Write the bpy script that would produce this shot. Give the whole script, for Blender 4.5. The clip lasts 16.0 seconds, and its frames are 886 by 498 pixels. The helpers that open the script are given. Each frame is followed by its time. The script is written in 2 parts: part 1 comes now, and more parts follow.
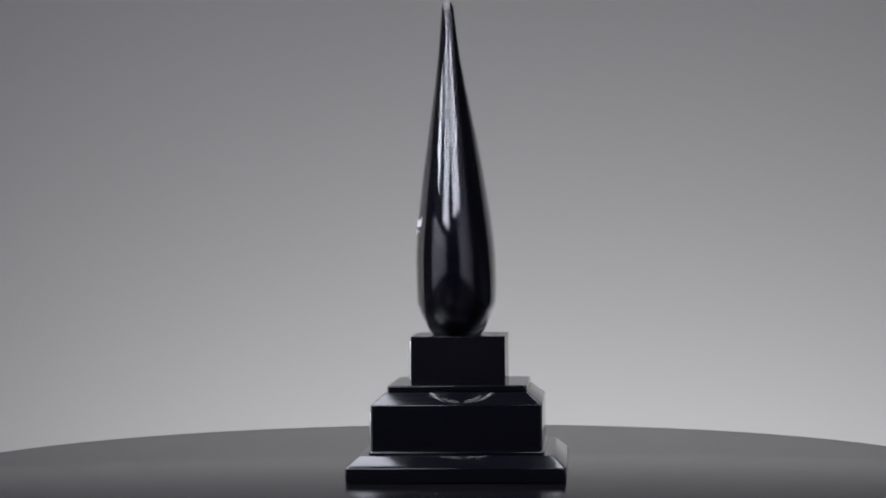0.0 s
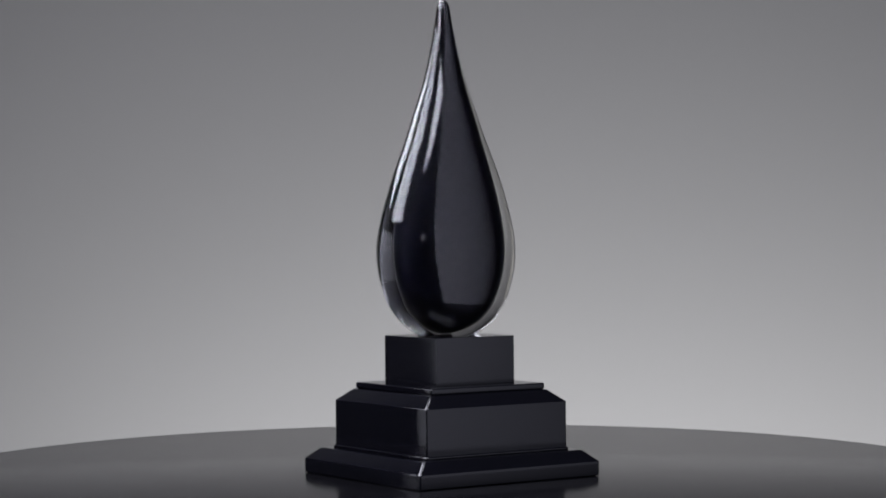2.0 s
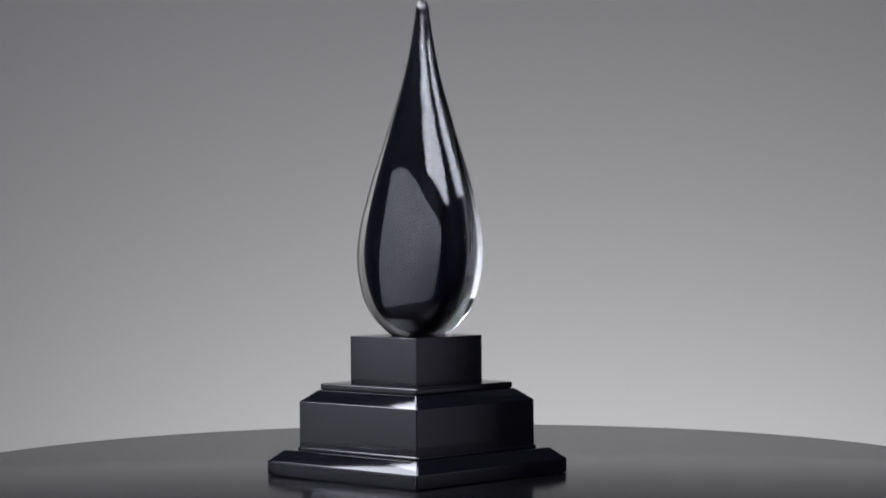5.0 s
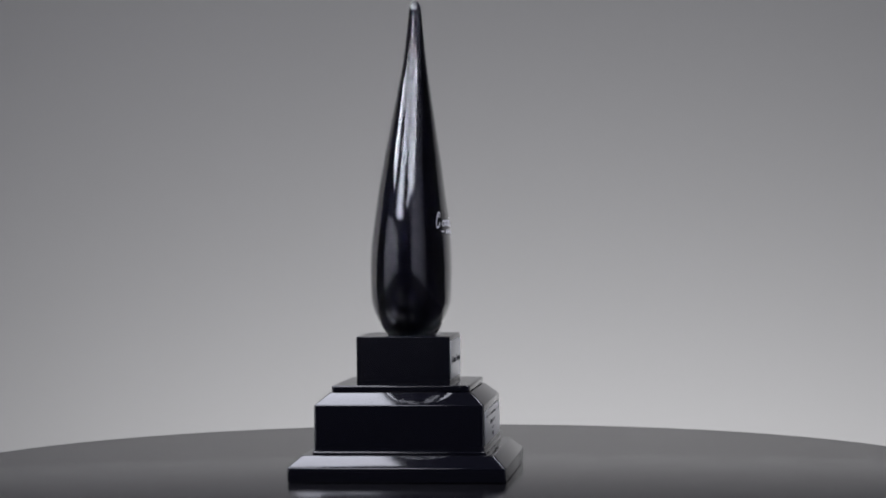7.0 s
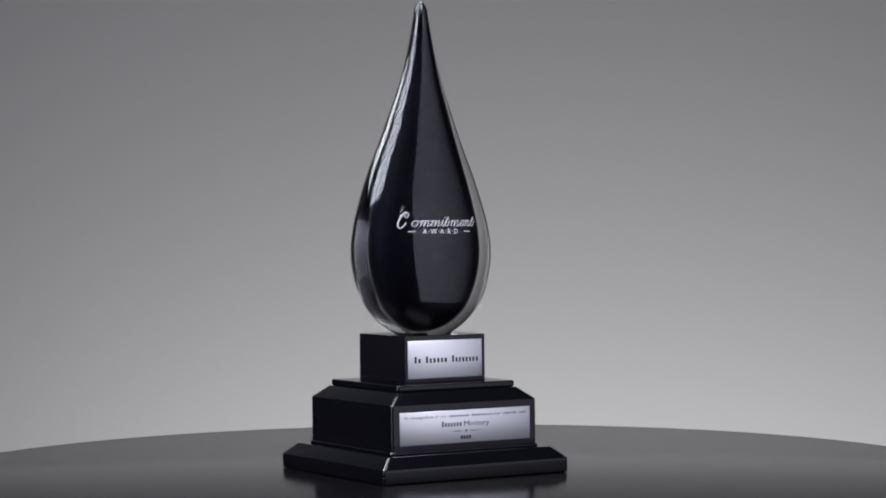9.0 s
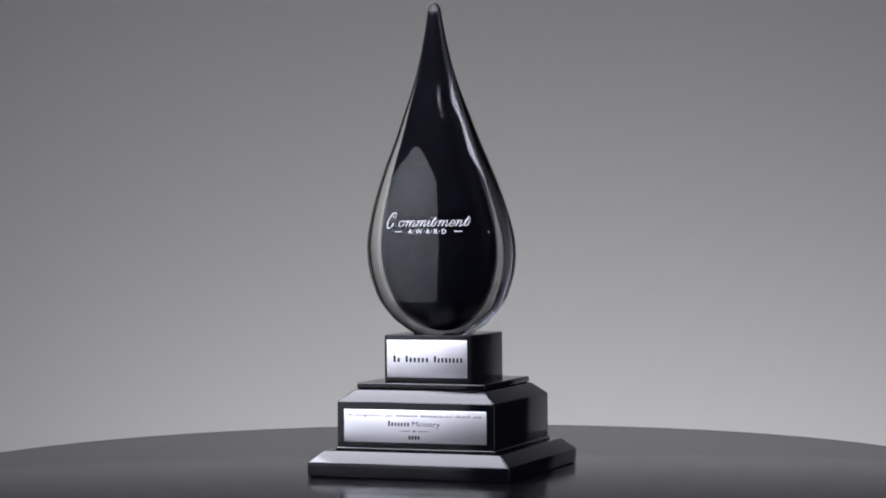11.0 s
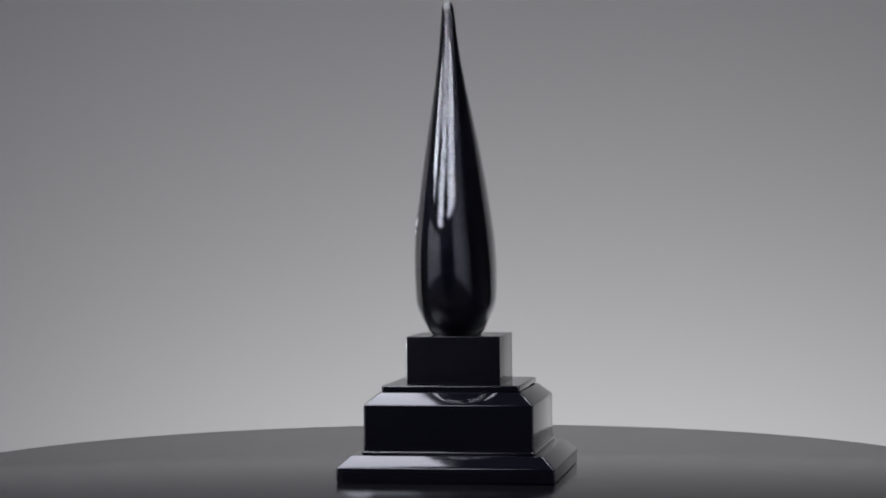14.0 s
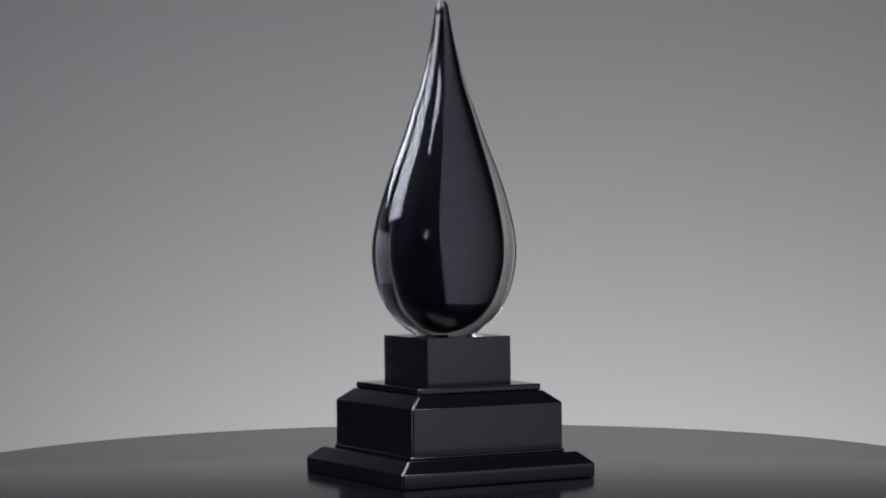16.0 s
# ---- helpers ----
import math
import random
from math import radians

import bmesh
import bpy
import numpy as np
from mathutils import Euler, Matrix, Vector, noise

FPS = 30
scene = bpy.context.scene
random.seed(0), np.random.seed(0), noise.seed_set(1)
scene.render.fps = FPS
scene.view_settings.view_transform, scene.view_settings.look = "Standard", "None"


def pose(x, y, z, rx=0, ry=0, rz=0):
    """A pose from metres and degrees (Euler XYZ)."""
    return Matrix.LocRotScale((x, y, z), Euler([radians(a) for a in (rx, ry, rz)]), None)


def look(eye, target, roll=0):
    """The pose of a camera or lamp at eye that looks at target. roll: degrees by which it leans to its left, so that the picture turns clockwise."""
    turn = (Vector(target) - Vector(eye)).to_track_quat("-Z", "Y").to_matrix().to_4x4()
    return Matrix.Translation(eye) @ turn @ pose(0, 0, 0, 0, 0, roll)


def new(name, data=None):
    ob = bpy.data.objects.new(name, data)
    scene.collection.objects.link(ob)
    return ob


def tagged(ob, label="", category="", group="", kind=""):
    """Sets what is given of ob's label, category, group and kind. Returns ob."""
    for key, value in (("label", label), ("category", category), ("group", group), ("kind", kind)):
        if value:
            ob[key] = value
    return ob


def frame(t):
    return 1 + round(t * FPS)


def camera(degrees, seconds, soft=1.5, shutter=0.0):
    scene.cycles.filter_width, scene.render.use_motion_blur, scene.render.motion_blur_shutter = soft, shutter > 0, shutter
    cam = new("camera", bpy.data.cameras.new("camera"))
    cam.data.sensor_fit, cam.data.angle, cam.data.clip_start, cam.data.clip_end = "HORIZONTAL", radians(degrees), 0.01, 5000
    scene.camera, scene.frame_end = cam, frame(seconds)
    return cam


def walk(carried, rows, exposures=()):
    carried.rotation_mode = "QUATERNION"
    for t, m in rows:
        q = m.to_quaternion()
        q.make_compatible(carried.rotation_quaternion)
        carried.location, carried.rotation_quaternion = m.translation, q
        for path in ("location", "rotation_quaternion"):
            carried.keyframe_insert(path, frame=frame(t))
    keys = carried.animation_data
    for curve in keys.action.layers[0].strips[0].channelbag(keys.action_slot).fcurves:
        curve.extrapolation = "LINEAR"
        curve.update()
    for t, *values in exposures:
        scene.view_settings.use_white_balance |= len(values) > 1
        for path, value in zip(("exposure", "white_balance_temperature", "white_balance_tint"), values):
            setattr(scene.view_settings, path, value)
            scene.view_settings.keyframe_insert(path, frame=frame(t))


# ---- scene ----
SECONDS = 16.0
# turntable axis, turning rate (degrees a second, clockwise from above) and the time at which the front faces the camera
BACK = 2.0
AXIS_X, RATE, FACING = -0.0073, 26.102, 10.196
# how far the trophy stands off the axis, in its own directions
OFF_X, OFF_Y = 0.0002, 0.0205

cam = camera(22.70, SECONDS, soft=1.8)
EYE = (0.0, -1.7426, 0.1904)
VIEW = look(EYE, (0.0, -0.7426, 0.1904 - math.tan(0.00823)), roll=-0.54)
# the clip's camera darkens a little while the bright plates and the sheen of the front are in view
EXPOSURES = ((0.0, 0.0), (0.5, 0.0), (1.0, -0.02), (1.5, -0.08), (2.0, -0.09), (2.5, -0.01), (3.0, 0.0), (7.5, 0.0), (8.0, -0.04), (8.5, -0.06),
             (9.0, -0.04), (11.5, -0.17), (12.0, -0.22), (12.5, -0.22), (13.0, -0.18), (13.5, -0.09), (14.0, -0.03), (14.5, 0.0),
             (15.0, -0.05), (15.5, -0.12), (16.0, -0.08))
walk(cam, [(0.0, VIEW), (SECONDS, VIEW)], EXPOSURES)

# ---- light ----
world = bpy.data.worlds.new("studio_dark")
scene.world = world
world.use_nodes = True
world.node_tree.nodes["Background"].inputs["Color"].default_value = (0.5, 0.5, 0.55, 1)
world.node_tree.nodes["Background"].inputs["Strength"].default_value = 0.01
scene.view_settings.exposure = 0.0


def softbox(name, place, width, height, radiance, color=(1, 1, 1), spread=180):
    """A rectangular studio lamp of a given surface brightness."""
    data = bpy.data.lights.new(name, "AREA")
    data.shape, data.size, data.size_y = "RECTANGLE", width, height
    data.energy = radiance * math.pi * width * height
    data.color = color
    data.spread = radians(spread)
    ob = new(name, data)
    ob.matrix_world = place
    return ob


COOL = (0.85, 0.87, 1.0)
softbox("overhead_softbox", pose(-0.52, 0.28, 1.22), 0.64, 0.76, 12.5, COOL)
softbox("overhead_strip_softbox", pose(0.24, 0.10, 1.22), 0.18, 0.60, 14, COOL)
softbox("key_softbox", look((-0.65, -0.96, 1.165), (0, 0, 0.22)), 0.90, 0.84, 12, COOL)
softbox("side_softbox", look((0.59, -0.90, 1.26), (0, 0, 0.22)), 0.96, 0.72, 12, COOL)
softbox("left_softbox", look((-1.0, 0.18, 1.10), (0, 0, 0.22)), 0.90, 0.70, 4, COOL, spread=90)
softbox("grid_softbox", look((1.713, -0.387, 0.52), (0.713, 0.613, 0.42)), 2.3, 2.5, 0.37, (0.80, 0.81, 1.0), spread=104)
softbox("reflector_lamp", look((-0.72, -0.24, 1.12), (-1.24, -0.44, 0.10)), 1.7, 0.2, 7.4, (0.80, 0.83, 1.0), spread=80)
softbox("spot_lamp", look((0.59, -1.32, 0.565), (0, 0, 0.22), roll=-32), 0.018, 0.075, 40)
softbox("backdrop_lamp", look((0.26, BACK - 0.80, -0.62), (0.26, BACK, -0.25)), 1.9, 0.2, 56.5, (0.992, 1, 1.02))
softbox("backdrop_side_lamp", look((-1.74, BACK - 0.50, 0.25), (-1.74, BACK, 0.25)), 0.5, 1.4, 3.4, (1, 0.985, 0.95), spread=90)


# ---- materials ----
def material(name):
    m = bpy.data.materials.new(name)
    m.use_nodes = True
    return m, m.node_tree, m.node_tree.nodes["Principled BSDF"]


def link(tree, a, b):
    tree.links.new(a, b)


def noise_tex(tree, scale, detail=4, stretch=None):
    n = tree.nodes.new("ShaderNodeTexNoise")
    n.inputs["Scale"].default_value, n.inputs["Detail"].default_value = scale, detail
    c = tree.nodes.new("ShaderNodeTexCoord")
    if stretch:
        mp = tree.nodes.new("ShaderNodeMapping")
        mp.inputs["Scale"].default_value = stretch
        link(tree, c.outputs["Object"], mp.inputs["Vector"])
        link(tree, mp.outputs["Vector"], n.inputs["Vector"])
    else:
        link(tree, c.outputs["Object"], n.inputs["Vector"])
    return n


def ramp(tree, source, lo, hi, a, b):
    r = tree.nodes.new("ShaderNodeMapRange")
    for k, v in (("From Min", lo), ("From Max", hi), ("To Min", a), ("To Max", b)):
        r.inputs[k].default_value = v
    link(tree, source, r.inputs["Value"])
    return r.outputs["Result"]


def mix(tree, factor, a, b):
    n = tree.nodes.new("ShaderNodeMix")
    n.data_type = "RGBA"
    n.inputs["A"].default_value, n.inputs["B"].default_value = (*a, 1), (*b, 1)
    link(tree, factor, n.inputs["Factor"])
    return n.outputs["Result"]


def bump(tree, bsdf, source, strength, distance):
    b = tree.nodes.new("ShaderNodeBump")
    b.inputs["Strength"].default_value, b.inputs["Distance"].default_value = strength, distance
    link(tree, source, b.inputs["Height"])
    link(tree, b.outputs["Normal"], bsdf.inputs["Normal"])


def glossy_black(name, color, rough_lo, rough_hi, wave=0.0, wave_scale=1.0, ior=1.5):
    """Black lacquer or acrylic: fine dust, uneven gloss and a faint waviness."""
    m, t, p = material(name)
    dust = noise_tex(t, 900, 3)
    link(t, mix(t, ramp(t, dust.outputs["Fac"], 0.66, 0.8, 0, 0.25), color, (0.02, 0.02, 0.022)), p.inputs["Base Color"])
    cloud = noise_tex(t, 28, 5)
    link(t, ramp(t, cloud.outputs["Fac"], 0.3, 0.7, rough_lo, rough_hi), p.inputs["Roughness"])
    p.inputs["IOR"].default_value = ior
    if wave:
        bump(t, p, noise_tex(t, wave_scale, 2).outputs["Fac"], 1.0, wave)
    return m


M_LACQUER = glossy_black("black_lacquer", (0.0020, 0.0020, 0.0032), 0.04, 0.10, 0.00003, 60, 1.43)
M_SATIN = glossy_black("satin_black_block", (0.0026, 0.0026, 0.0038), 0.13, 0.18, 0.00002, 90, 1.45)
M_ACRYLIC = glossy_black("black_acrylic", (0.0022, 0.0021, 0.0026), 0.15, 0.175, ior=1.26)

M_GLASS, t_, p_ = material("clear_glass")
p_.inputs["Base Color"].default_value = (0.985, 0.985, 0.965, 1)
p_.inputs["Roughness"].default_value = 0.0
p_.inputs["IOR"].default_value = 1.34
p_.inputs["Transmission Weight"].default_value = 1.0
p_.inputs["Coat Weight"].default_value = 1.0
p_.inputs["Coat IOR"].default_value = 1.33
p_.inputs["Coat Roughness"].default_value = 0.0

M_CORE, t_, p_ = material("black_glass_core")
link(t_, mix(t_, noise_tex(t_, 30, 4).outputs["Fac"], (0.0013, 0.0013, 0.0034), (0.0020, 0.0020, 0.0052)), p_.inputs["Base Color"])
p_.inputs["Roughness"].default_value = 0.35
p_.inputs["Specular IOR Level"].default_value = 0.05

M_PLATE, t_, p_ = material("brushed_silver")
grain = noise_tex(t_, 1.0, 3, (60, 60, 2600))
link(t_, mix(t_, grain.outputs["Fac"], (0.88, 0.88, 0.90), (0.93, 0.93, 0.94)), p_.inputs["Base Color"])
link(t_, ramp(t_, grain.outputs["Fac"], 0.3, 0.7, 0.35, 0.40), p_.inputs["Roughness"])
p_.inputs["Metallic"].default_value = 1.0

M_INK, t_, p_ = material("dark_engraving")
link(t_, mix(t_, noise_tex(t_, 800, 3).outputs["Fac"], (0.012, 0.012, 0.014), (0.03, 0.03, 0.033)), p_.inputs["Base Color"])
p_.inputs["Roughness"].default_value = 0.75
p_.inputs["Specular IOR Level"].default_value = 0.2

M_ETCH, t_, p_ = material("white_etched_lettering")
link(t_, mix(t_, noise_tex(t_, 1500, 3).outputs["Fac"], (0.50, 0.50, 0.52), (0.68, 0.68, 0.70)), p_.inputs["Base Color"])
p_.inputs["Roughness"].default_value = 0.7


def matte(name, a, b, scale, depth, rough=0.9):
    m, t, p = material(name)
    link(t, mix(t, noise_tex(t, scale, 6).outputs["Fac"], a, b), p.inputs["Base Color"])
    p.inputs["Roughness"].default_value = rough
    bump(t, p, noise_tex(t, scale * 40, 4).outputs["Fac"], 0.4, depth)
    return m


M_PAPER = matte("grey_paper", (0.084, 0.082, 0.081), (0.092, 0.090, 0.089), 1.2, 0.0004)
M_DARK = matte("charcoal_paint", (0.018, 0.018, 0.019), (0.026, 0.026, 0.027), 3, 0.0005)
M_BOARD = matte("white_board", (0.80, 0.80, 0.80), (0.86, 0.86, 0.86), 2, 0.0002)
M_STEEL = matte("black_steel", (0.02, 0.02, 0.02), (0.035, 0.035, 0.035), 8, 0.0002, 0.45)


# ---- building ----
def part(name, bm, mat, parent=None, label="", smooth=True):
    bmesh.ops.recalc_face_normals(bm, faces=bm.faces)
    me = bpy.data.meshes.new(name)
    bm.to_mesh(me)
    bm.free()
    me.materials.append(mat)
    if smooth:
        # the broad faces stay flat, the narrow ones that round the edges are smooth
        broad = max(p.area for p in me.polygons) * 0.03
        me.polygons.foreach_set("use_smooth", [p.area < broad for p in me.polygons])
        me.set_sharp_from_angle(angle=radians(50))
    ob = new(name, me)
    if parent:
        ob.parent = parent
    if label:
        tagged(ob, label)
    return ob


def loft(rings, caps=True):
    """Skins rings of points, bottom to top."""
    bm = bmesh.new()
    vs = [[bm.verts.new(p) for p in r] for r in rings]
    n = len(rings[0])
    for a, b in zip(vs, vs[1:]):
        for i in range(n):
            bm.faces.new((a[i], a[(i + 1) % n], b[(i + 1) % n], b[i]))
    if caps:
        bm.faces.new(vs[0][::-1])
        bm.faces.new(vs[-1])
    return bm


def square_ring(half, radius, z, steps=5):
    """A square outline with rounded corners."""
    pts = []
    for k in range(4):
        sx, sy = ((1, 1), (-1, 1), (-1, -1), (1, -1))[k]
        for i in range(steps + 1):
            a = math.pi / 2 * (k + i / steps)
            pts.append((sx * (half - radius) + radius * math.cos(a), sy * (half - radius) + radius * math.sin(a), z))
    return pts


def tier(profile, radius, soft=0.0006):
    """A square moulding from (half width, z) corners, each corner of the profile rounded a little."""
    pr = [profile[0]]
    for a, b, c in zip(profile, profile[1:], profile[2:]):
        A, B, C = Vector(a), Vector(b), Vector(c)
        u, w = (A - B), (C - B)
        d = min(soft, u.length * 0.4, w.length * 0.4)
        p, q = B + u.normalized() * d, B + w.normalized() * d
        for s in (0, 0.33, 0.67, 1):
            e = p * (1 - s) ** 2 + B * 2 * s * (1 - s) + q * s * s
            pr.append((e.x, e.y))
    pr.append(profile[-1])
    return loft([square_ring(h, min(radius, h * 0.5), z) for h, z in pr])


def box(sx, sy, sz, m=None):
    bm = bmesh.new()
    bmesh.ops.create_cube(bm, size=1, matrix=(m or Matrix()) @ Matrix.Diagonal((sx, sy, sz, 1)))
    return bm


def bevelled(bm, width, segments=2):
    bmesh.ops.bevel(bm, geom=list(bm.edges), offset=width, segments=segments, affect="EDGES", profile=0.5)
    return bm


def disc(radius, z0, z1, soft, steps=160):
    pr = [(radius - soft, z0)]
    pr += [(radius - soft + soft * math.sin(a), z0 + soft - soft * math.cos(a)) for a in (0.5, 1.05, math.pi / 2)]
    pr += [(radius - soft + soft * math.cos(a), z1 - soft + soft * math.sin(a)) for a in (0, 0.5, 1.05, math.pi / 2)]
    return loft([[(r * math.cos(2 * math.pi * i / steps), r * math.sin(2 * math.pi * i / steps), z) for i in range(steps)] for r, z in pr])


# ---- studio ----
FLOOR = -0.92
tagged(part("floor", box(8, 8.4, 0.1, pose(0, -0.6, FLOOR - 0.05)), M_DARK), "dark charcoal painted studio floor", "floor", kind="structure")
for nm, w, d, x, y in (("wall_left", 0.1, 8.4, -4.05, -0.6), ("wall_right", 0.1, 8.4, 4.05, -0.6), ("wall_back", 8, 0.1, 0, 3.55), ("wall_front", 8, 0.1, 0, -4.75)):
    tagged(part(nm, box(w, d, 3.4, pose(x, y, FLOOR + 1.7)), M_DARK), "dark charcoal painted studio wall", "wall", kind="structure")
tagged(part("ceiling", box(8.2, 8.5, 0.1, pose(0, -0.6, FLOOR + 3.45)), M_DARK), "dark charcoal studio ceiling", "ceiling", kind="structure")


def backdrop():
    """Seamless paper: an upright sheet that curves out on to the floor."""
    line = [(0.9, FLOOR + 0.004)]
    line += [(BACK - 0.4 + 0.4 * math.sin(a), FLOOR + 0.404 - 0.4 * math.cos(a)) for a in [math.pi / 2 * i / 12 for i in range(13)]]
    line += [(BACK, 2.4)]
    back = [(y + 0.003 * (z > FLOOR + 0.1), z - 0.003 * (z <= FLOOR + 0.1)) for y, z in line[::-1]]
    bm = loft([[(x, y, z) for y, z in line + back] for x in (-2.0, 1.6)])
    return tagged(part("backdrop", bm, M_PAPER), "seamless grey paper backdrop, evenly lit from below", "backdrop", kind="structure")


backdrop()


def reflector(x, y, turn, width, height, z):
    ob = part("reflector_board", bevelled(box(width, 0.01, height), 0.002), M_BOARD)
    ob.matrix_world = pose(x, y, FLOOR + height / 2 + z, 0, 0, turn)
    return tagged(ob, "white foam reflector board standing on the studio floor", "reflector board", "studio reflectors")


reflector(-1.217, -0.487, -64.5, 1.765, 1.56, 0)


# ---- turntable ----
def turntable():
    top = new("turntable")
    top.location = (AXIS_X, 0, 0)
    tagged(top, "large round glossy black turntable carrying the trophy", "turntable")
    part("disc", disc(0.427, -0.018, 0.0, 0.0015), M_ACRYLIC, top, "polished black acrylic disc")
    part("hub", disc(0.11, -0.05, -0.018, 0.003, 64), M_STEEL, top)
    return top


def pedestal():
    ob = new("pedestal")
    ob.location = (AXIS_X, 0, 0)
    tagged(ob, "black steel pedestal under the turntable", "pedestal")
    part("column", disc(0.06, FLOOR + 0.03, -0.05, 0.003, 48), M_STEEL, ob)
    part("foot_plate", disc(0.28, FLOOR, FLOOR + 0.03, 0.004, 64), M_STEEL, ob)
    return ob


# ---- trophy ----
Z_PLINTH, Z_TIER, Z_SLAB, Z_BLOCK, Z_TOP = 0.0, 0.0202, 0.0668, 0.0719, 0.1087
GLASS_H = 0.2630
# teardrop: height above the block, half width, half thickness
DROP = ((0.000, 0.0230, 0.0190), (0.003, 0.0285, 0.0212), (0.0095, 0.0382, 0.0250), (0.0205, 0.0487, 0.0296), (0.0430, 0.0594, 0.0316),
        (0.0560, 0.0621, 0.0316), (0.0690, 0.0627, 0.0310), (0.0870, 0.0598, 0.0292), (0.1095, 0.0532, 0.0263), (0.1315, 0.0450, 0.0231),
        (0.1535, 0.0355, 0.0195), (0.1760, 0.0270, 0.0156), (0.1980, 0.0186, 0.0118), (0.2200, 0.0124, 0.0085), (0.2420, 0.0078, 0.0061),
        (0.2530, 0.0058, 0.0050))


def smooth_profile(table, count):
    """Rings between the given ones, by a cubic through them, evenly spread in height."""
    z = np.array([r[0] for r in table])
    out = []
    for h in np.linspace(z[0], z[-1], count):
        i = int(np.clip(np.searchsorted(z, h) - 1, 0, len(z) - 2))
        s = (h - z[i]) / (z[i + 1] - z[i])
        row = [h]
        for k in (1, 2):
            v = [r[k] for r in table]
            g = np.gradient(np.array(v), z)
            d = z[i + 1] - z[i]
            row.append((2 * s ** 3 - 3 * s ** 2 + 1) * v[i] + (s ** 3 - 2 * s ** 2 + s) * d * g[i] + (3 * s ** 2 - 2 * s ** 3) * v[i + 1] + (s ** 3 - s ** 2) * d * g[i + 1])
        out.append(tuple(row))
    return out


def eased(values, passes, keep):
    """Evens out small waves, leaving the first values and the last as they are."""
    v = np.array(values, dtype=float)
    for _ in range(passes):
        w = v.copy()
        w[1:-1] = (v[:-2] + 2 * v[1:-1] + v[2:]) / 4
        w[:keep] = v[:keep]
        v = w
    return v


PROFILE = smooth_profile(DROP, 120)
PROFILE = [(r[0], float(a), float(b)) for r, a, b in zip(PROFILE, eased([r[1] for r in PROFILE], 14, 14), eased([r[2] for r in PROFILE], 14, 14))]
for a in (0.15, 0.3, 0.45, 0.6, 0.75, 0.87, 0.95, 0.99):
    # rounded tip
    r = math.sqrt(1 - a * a)
    PROFILE.append((0.2530 + a * (GLASS_H - 0.2530), 0.0058 * r, 0.0050 * r))

LEAN_H = np.linspace(0, GLASS_H, 100)
LEAN_X = eased(np.interp(LEAN_H, (0, 0.045, 0.07, 0.09, 0.13, 0.263), (0.0001, -0.0007, -0.0009, -0.0015, -0.0024, -0.0027)), 60, 1)
LEAN_Y = eased(np.interp(LEAN_H, (0, 0.045, 0.09, 0.135, 0.18, 0.22, 0.263), (-0.0026, -0.0026, -0.0036, -0.0045, -0.0059, -0.0073, -0.0079)), 60, 1)


def spine(h):
    """The drop leans a little forwards."""
    return float(np.interp(h, LEAN_H, LEAN_X)), float(np.interp(h, LEAN_H, LEAN_Y))


def oval(h, a, b, steps=128, exponent=2.0):
    cx, cy = spine(h)
    k = 2 / exponent
    pts = []
    for i in range(steps):
        c, s = math.cos(2 * math.pi * i / steps), math.sin(2 * math.pi * i / steps)
        pts.append((cx + a * math.copysign(abs(c) ** k, c), cy + b * math.copysign(abs(s) ** k, s), Z_TOP + h))
    return pts


def drop_surface(x, z):
    """The front of the glass at x, z in the trophy's space."""
    h = z - Z_TOP
    a = float(np.interp(h, [r[0] for r in PROFILE], [r[1] for r in PROFILE]))
    b = float(np.interp(h, [r[0] for r in PROFILE], [r[2] for r in PROFILE]))
    cx, cy = spine(h)
    u = min(0.98, abs(x - cx) / a)
    return cy - b * math.sqrt(1 - u * u)


def text_mesh(text, size, shear=0.0, spacing=1.0, bold=0.0):
    """Flat letters in the plane z = 0, centred, as a bmesh."""
    cu = bpy.data.curves.new("letters", "FONT")
    cu.body, cu.size, cu.shear, cu.space_character, cu.offset = text, size, shear, spacing, bold
    cu.align_x, cu.align_y, cu.resolution_u = "CENTER", "BOTTOM_BASELINE", 3
    ob = new("letters", cu)
    me = ob.to_mesh(depsgraph=bpy.context.evaluated_depsgraph_get())
    bm = bmesh.new()
    bm.from_mesh(me)
    ob.to_mesh_clear()
    bpy.data.objects.remove(ob)
    bpy.data.curves.remove(cu)
    return bm


def ribbon(bm, points, size, shear, pen, lift=0.0):
    """A pen stroke along a smooth curve through the points, thicker where it runs down."""
    p = [Vector(points[0])] + [Vector(q) for q in points] + [Vector(points[-1])]
    line = []
    for a, b, c, d in zip(p, p[1:], p[2:], p[3:]):
        for i in range(6):
            t = i / 6
            line.append(0.5 * (2 * b + (c - a) * t + (2 * a - 5 * b + 4 * c - d) * t * t + (3 * b - a - 3 * c + d) * t ** 3))
    line.append(p[-1])
    line = [Vector(((q.x + shear * q.y) * size, q.y * size)) for q in line]
    pairs = []
    for i, q in enumerate(line):
        way = (line[min(i + 1, len(line) - 1)] - line[max(i - 1, 0)]).normalized()
        half = pen * (0.62 + 0.38 * abs(way.y))
        side = Vector((-way.y, way.x)) * half
        pairs.append([bm.verts.new((e.x, e.y, lift + i * 6e-7)) for e in (q + side, q - side)])
    for a, b in zip(pairs, pairs[1:]):
        bm.faces.new((a[0], a[1], b[1], b[0]))


def hump(x):
    return [(x + 0.02, 0.1), (x + 0.12, 0.7), (x + 0.34, 1.0), (x + 0.46, 0.72), (x + 0.42, 0.1)]


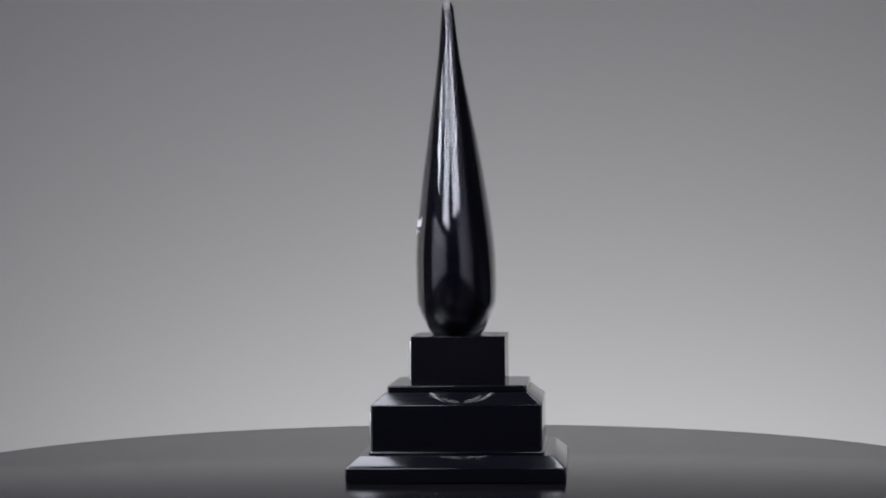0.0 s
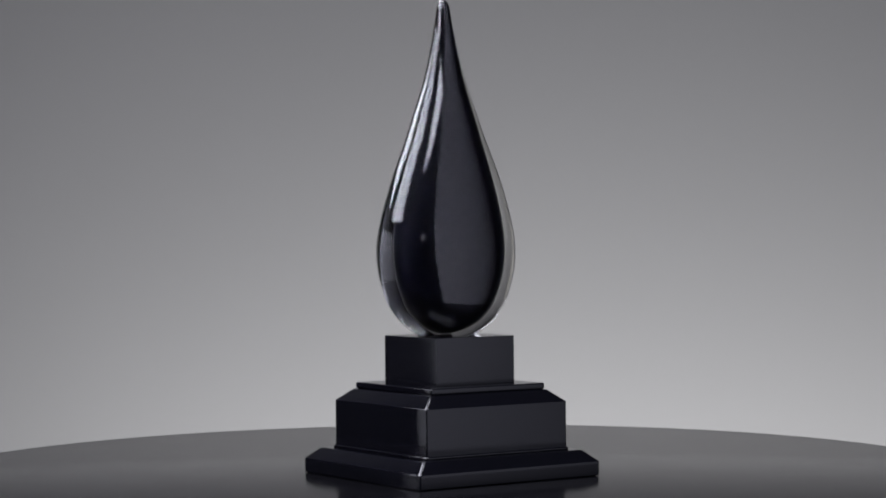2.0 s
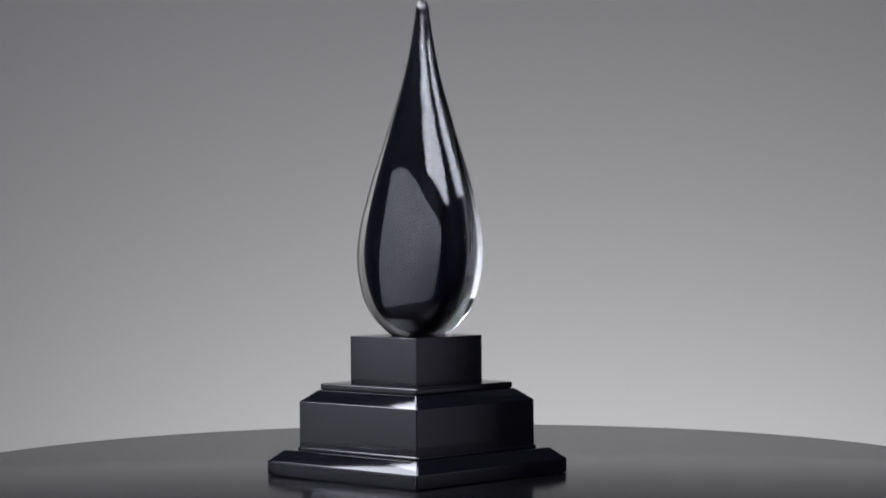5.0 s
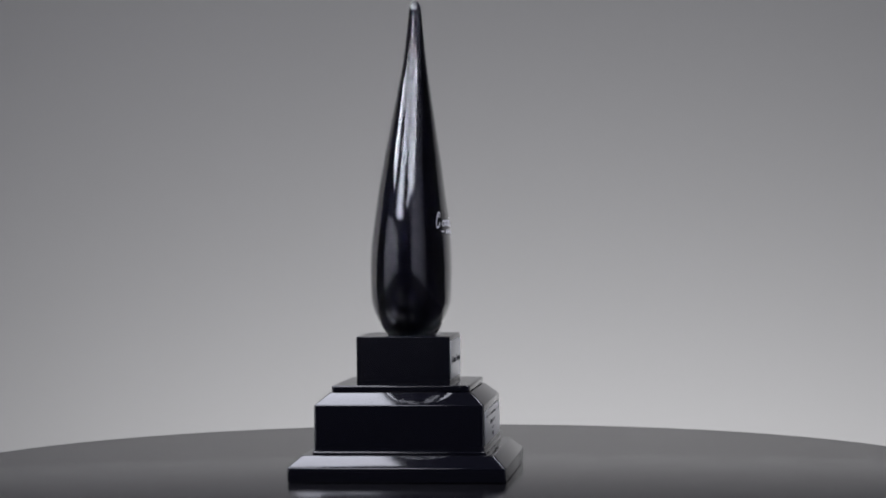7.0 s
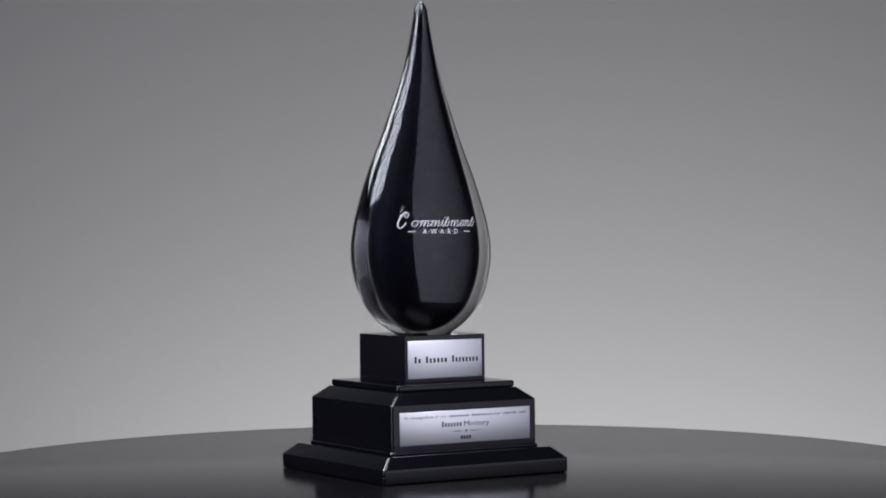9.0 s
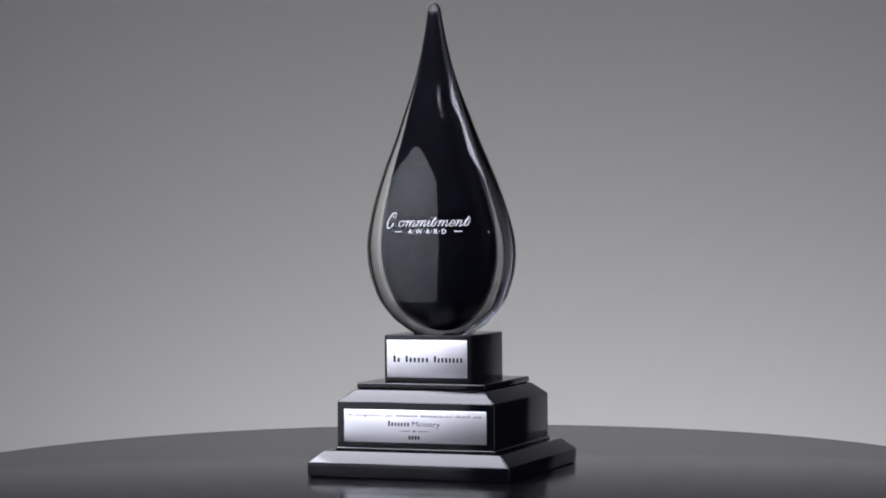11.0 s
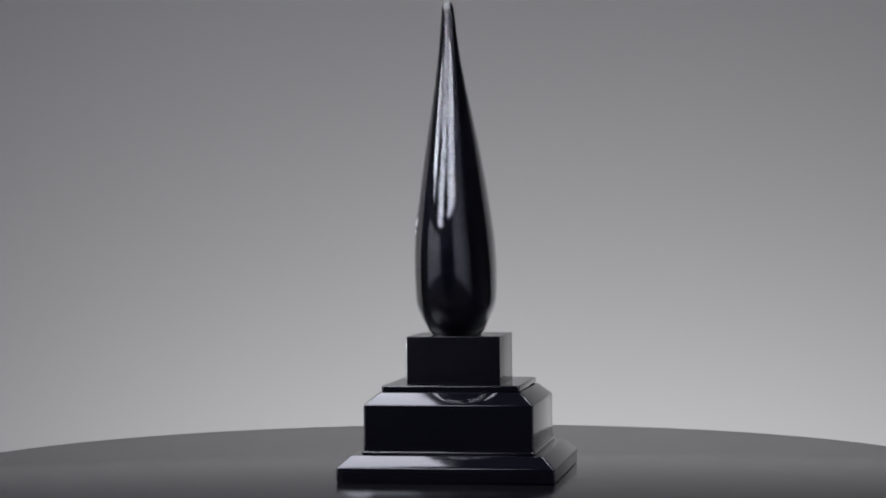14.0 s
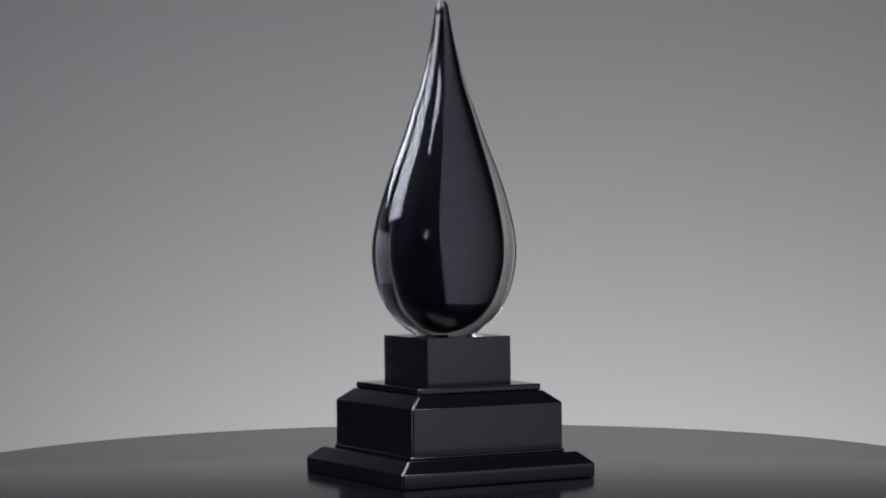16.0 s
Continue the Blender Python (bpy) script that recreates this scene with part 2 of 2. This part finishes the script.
def script_letter(letter):
    """Strokes of one letter at an x-height of 1, and how far it moves the pen on."""
    if letter == "o":
        ring = [(0.42 + 0.34 * math.cos(a), 0.5 + 0.5 * math.sin(a)) for a in [math.pi / 2 + i * math.pi / 5 for i in range(11)]]
        return [ring + [(0.62, 0.82), (0.95, 0.85)]], 1.0
    if letter in "mn":
        count = 2 if letter == "m" else 1
        lead = [(0.0, 0.7), (0.14, 1.0), (0.2, 0.7), (0.14, 0.0)]
        humps = [q for i in range(count) for q in hump(0.14 + 0.46 * i)]
        end = 0.14 + 0.46 * count
        return [lead + humps[1:] + [(end + 0.1, 0.0), (end + 0.36, 0.4)]], end + 0.34
    if letter == "i":
        return [[(0.0, 0.5), (0.14, 1.0), (0.12, 0.25), (0.26, 0.0), (0.5, 0.45)], [(0.2, 1.42), (0.26, 1.62)]], 0.48
    if letter == "t":
        return [[(0.0, 0.5), (0.2, 1.65), (0.13, 0.3), (0.32, 0.0), (0.52, 0.3), (0.46, 0.75), (0.72, 0.72)], [(0.02, 1.12), (0.5, 1.2)]], 0.78
    return [[(0.04, 0.42), (0.42, 0.5), (0.5, 0.82), (0.28, 1.0), (0.06, 0.55), (0.18, 0.04), (0.46, 0.08), (0.72, 0.5)]], 0.7


def script_word(word, width, height):
    """Joined handwriting from x = 0 to the width."""
    total = sum(script_letter(c)[1] for c in word)
    bm, x, stretch = bmesh.new(), 0.0, width / height / total
    for n, c in enumerate(word):
        strokes, step = script_letter(c)
        for m, line in enumerate(strokes):
            ribbon(bm, [((x + q[0]) * stretch, q[1]) for q in line], height, 0.42, 0.00034, 0.00003 * (n % 2) + 0.00006 * m)
        x += step
    return bm


def script_capital(height):
    """A flourished C."""
    bm = bmesh.new()
    ribbon(bm, [(0.42, 0.66), (0.36, 0.78), (0.42, 0.94), (0.54, 0.96), (0.58, 0.8), (0.5, 0.64)], height, 0.3, 0.0003, 0.00004)
    ribbon(bm, [(0.46, 1.0), (0.3, 0.97), (0.12, 0.7), (0.04, 0.36), (0.1, 0.08), (0.26, 0.0), (0.44, 0.14), (0.54, 0.34)], height, 0.3, 0.0005)
    return bm


def trophy():
    ob = new("award_trophy")
    tagged(ob, "black glass teardrop award trophy on a stepped lacquered base, turning", "trophy")
    part("plinth", tier([(0.0813, 0.0), (0.0833, 0.0006), (0.0833, 0.0115), (0.0738, 0.0202), (0.070, 0.0202)], 0.0018), M_LACQUER, ob, "glossy black lacquered bottom step")
    part("tier", tier([(0.0653, 0.0202), (0.0653, 0.0577), (0.0546, 0.0668), (0.050, 0.0668)], 0.0016), M_LACQUER, ob, "glossy black lacquered middle step with chamfered edge")
    part("bead", tier([(0.0664, 0.0202), (0.0668, 0.0207), (0.0668, 0.0218), (0.0660, 0.0226), (0.0640, 0.0227)], 0.0025, 0.0003), M_LACQUER, ob, "narrow black bead round the foot of the step")
    part("slab", tier([(0.0520, 0.0668), (0.0535, 0.0674), (0.0535, 0.0712), (0.0528, 0.0719), (0.050, 0.0719)], 0.002), M_LACQUER, ob, "thin glossy black ledge")
    block = part("block", tier([(0.0362, 0.0719), (0.0364, 0.0722), (0.0364, 0.1085), (0.0361, 0.1087), (0.034, 0.1087)], 0.0004, 0.0002), M_SATIN, ob, "satin black square block")

    # plates
    name_plate = part("name_plate", bevelled(box(0.0675, 0.0008, 0.0295, pose(-0.0006, -0.0364 - 0.0004, 0.0902)), 0.0002), M_PLATE, ob, "brushed silver name plate with dark engraving")
    plaque = part("inscription_plate", bevelled(box(0.1180, 0.0008, 0.0253, pose(0.0, -0.0653 - 0.0004, 0.03955)), 0.0002), M_PLATE, ob, "brushed silver inscription plate with dark engraving")

    def bars(parent, words, y, z, height):
        for x, w in words:
            part("text_bar", box(w, 0.0002, height, pose(x, y, z)), M_INK, parent, smooth=False)
    def letter_bars(parent, x0, x1, count, y, z, low, tall, weight):
        """A word as upright bars, the first one taller."""
        step = (x1 - x0) / count
        for i in range(count):
            high = tall if i == 0 else low
            bars(parent, ((x0 + step * (i + 0.5), step * weight),), y, z + high / 2, high)
    for x0, x1, count in ((-0.0294, -0.0224, 2), (-0.0191, 0.0014, 6), (0.0049, 0.0299, 8)):
        letter_bars(name_plate, x0, x1, count, -0.0373, 0.0876, 0.0034, 0.0050, 0.5)
    y = -0.0662

    def words(text, x0, x1, z, cap, shear=0.0):
        """Engraved letters that fill a width and a height."""
        bm = text_mesh(text, 0.01, shear)
        xs, ys = [v.co.x for v in bm.verts], [v.co.y for v in bm.verts]
        sx, sy = (x1 - x0) / (max(xs) - min(xs)), cap / 0.0070
        for v in bm.verts:
            v.co = (x0 + (v.co.x - min(xs)) * sx, y, z + v.co.y * sy)
        part("lettering", bm, M_INK, plaque, smooth=False)
    for text, x0, x1 in (("In", -0.0553, -0.0515), ("recognition", -0.0495, -0.0293), ("of", -0.0278, -0.0252), ("your", -0.0237, -0.0173),
                         ("to", 0.0202, 0.0235), ("our", 0.0248, 0.0322), ("church", 0.0338, 0.0460), ("and", 0.0485, 0.0550)):
        words(text, x0, x1, 0.0470, 0.0021, 0.3)
    letter_bars(plaque, -0.0153, 0.0027, 9, y, 0.0471, 0.0013, 0.0013, 0.5)
    letter_bars(plaque, 0.0052, 0.0192, 8, y, 0.0471, 0.0013, 0.0017, 0.5)
    letter_bars(plaque, -0.0223, -0.0037, 7, y, 0.0398, 0.0028, 0.0041, 0.5)
    words("Ministry", -0.0018, 0.0212, 0.0398, 0.0039)
    for side in (-1, 1):
        bm = bmesh.new()
        bm.faces.new([bm.verts.new((side * a, y, 0.0360 + b)) for a, b in ((0.0022, 0.0), (0.006, 0.0003), (0.0142, 0.0), (0.006, -0.0003))])
        part("ornament_line", bm, M_INK, plaque, smooth=False)
    part("ornament", box(0.0013, 0.0002, 0.0013, pose(0, y, 0.0360, 0, 45, 0)), M_INK, plaque, smooth=False)
    bars(plaque, tuple((-0.0040 + 0.0025 * i, 0.0016) for i in range(4)), y, 0.0310, 0.0028)

    # glass
    glass = part("teardrop", loft([oval(h, a, b) for h, a, b in PROFILE]), M_GLASS, ob, "clear glass teardrop casing")
    rings = []
    lo, hi = 0.0062, 0.2620
    heights = [lo + 0.05 * (i / 60) ** 2 for i in range(61)] + [lo + 0.05 + (hi - lo - 0.05) * i / 80 for i in range(1, 81)]
    for h in heights:
        # the foot of the heart is a pointed bowl with clear glass under it
        foot = 1 - math.exp(-((max(h - lo, 0.00002)) / 0.007) ** 0.62)
        wide, thick = (float(np.interp(h, [r[0] for r in PROFILE], [r[n] for r in PROFILE])) for n in (1, 2))
        top = min(1.0, (hi - h) / 0.003 + 0.3)
        side = float(np.interp(h, (0.0, 0.07, 0.13, 0.18, 0.25), (0.74, 0.74, 0.735, 0.76, 0.82)))
        deep = float(np.interp(h, (0.0, 0.07, 0.13, 0.18, 0.25), (0.64, 0.64, 0.66, 0.72, 0.82)))
        rings.append(oval(h, wide * side * foot * top, thick * deep * foot * top, 96, 2.35))
    part("core", loft(rings), M_CORE, glass, "solid black glass heart")

    # lettering that follows the glass
    def wrapped(name, bm, cx, z):
        for v in bm.verts:
            X, Z = cx + v.co.x, z + v.co.y
            v.co = (X, drop_surface(X, Z) - 0.00025 - v.co.z, Z)
        return part(name, bm, M_ETCH, glass, "white etched lettering", smooth=False)
    wrapped("lettering", script_capital(0.0122), -0.0382, 0.1928)
    wrapped("lettering", script_word("ommitment", 0.0600, 0.0046), -0.0270, 0.1941)
    wrapped("lettering", text_mesh("A\u00b7W\u00b7A\u00b7R\u00b7D", 0.0053, 0.0, 1.32, 0.0001), -0.001, 0.1882)
    for x in (-0.0262, 0.0242):
        wrapped("dash", box2d(0.0062, 0.0007), x, 0.1900)
    return ob


def box2d(w, h, steps=6):
    bm = bmesh.new()
    lo = [bm.verts.new((-w / 2 + w * i / steps, -h / 2, 0)) for i in range(steps + 1)]
    up = [bm.verts.new((-w / 2 + w * i / steps, h / 2, 0)) for i in range(steps + 1)]
    for i in range(steps):
        bm.faces.new((lo[i], lo[i + 1], up[i + 1], up[i]))
    return bm


TURNTABLE = turntable()
pedestal()
TROPHY = trophy()


def motions():
    times = [0.5 * i for i in range(33)]
    axis = lambda t: pose(AXIS_X, 0, 0, 0, 0, RATE * (FACING - t))
    walk(TURNTABLE, [(t, axis(t)) for t in times])
    walk(TROPHY, [(t, axis(t) @ pose(OFF_X, OFF_Y, 0)) for t in times])


motions()
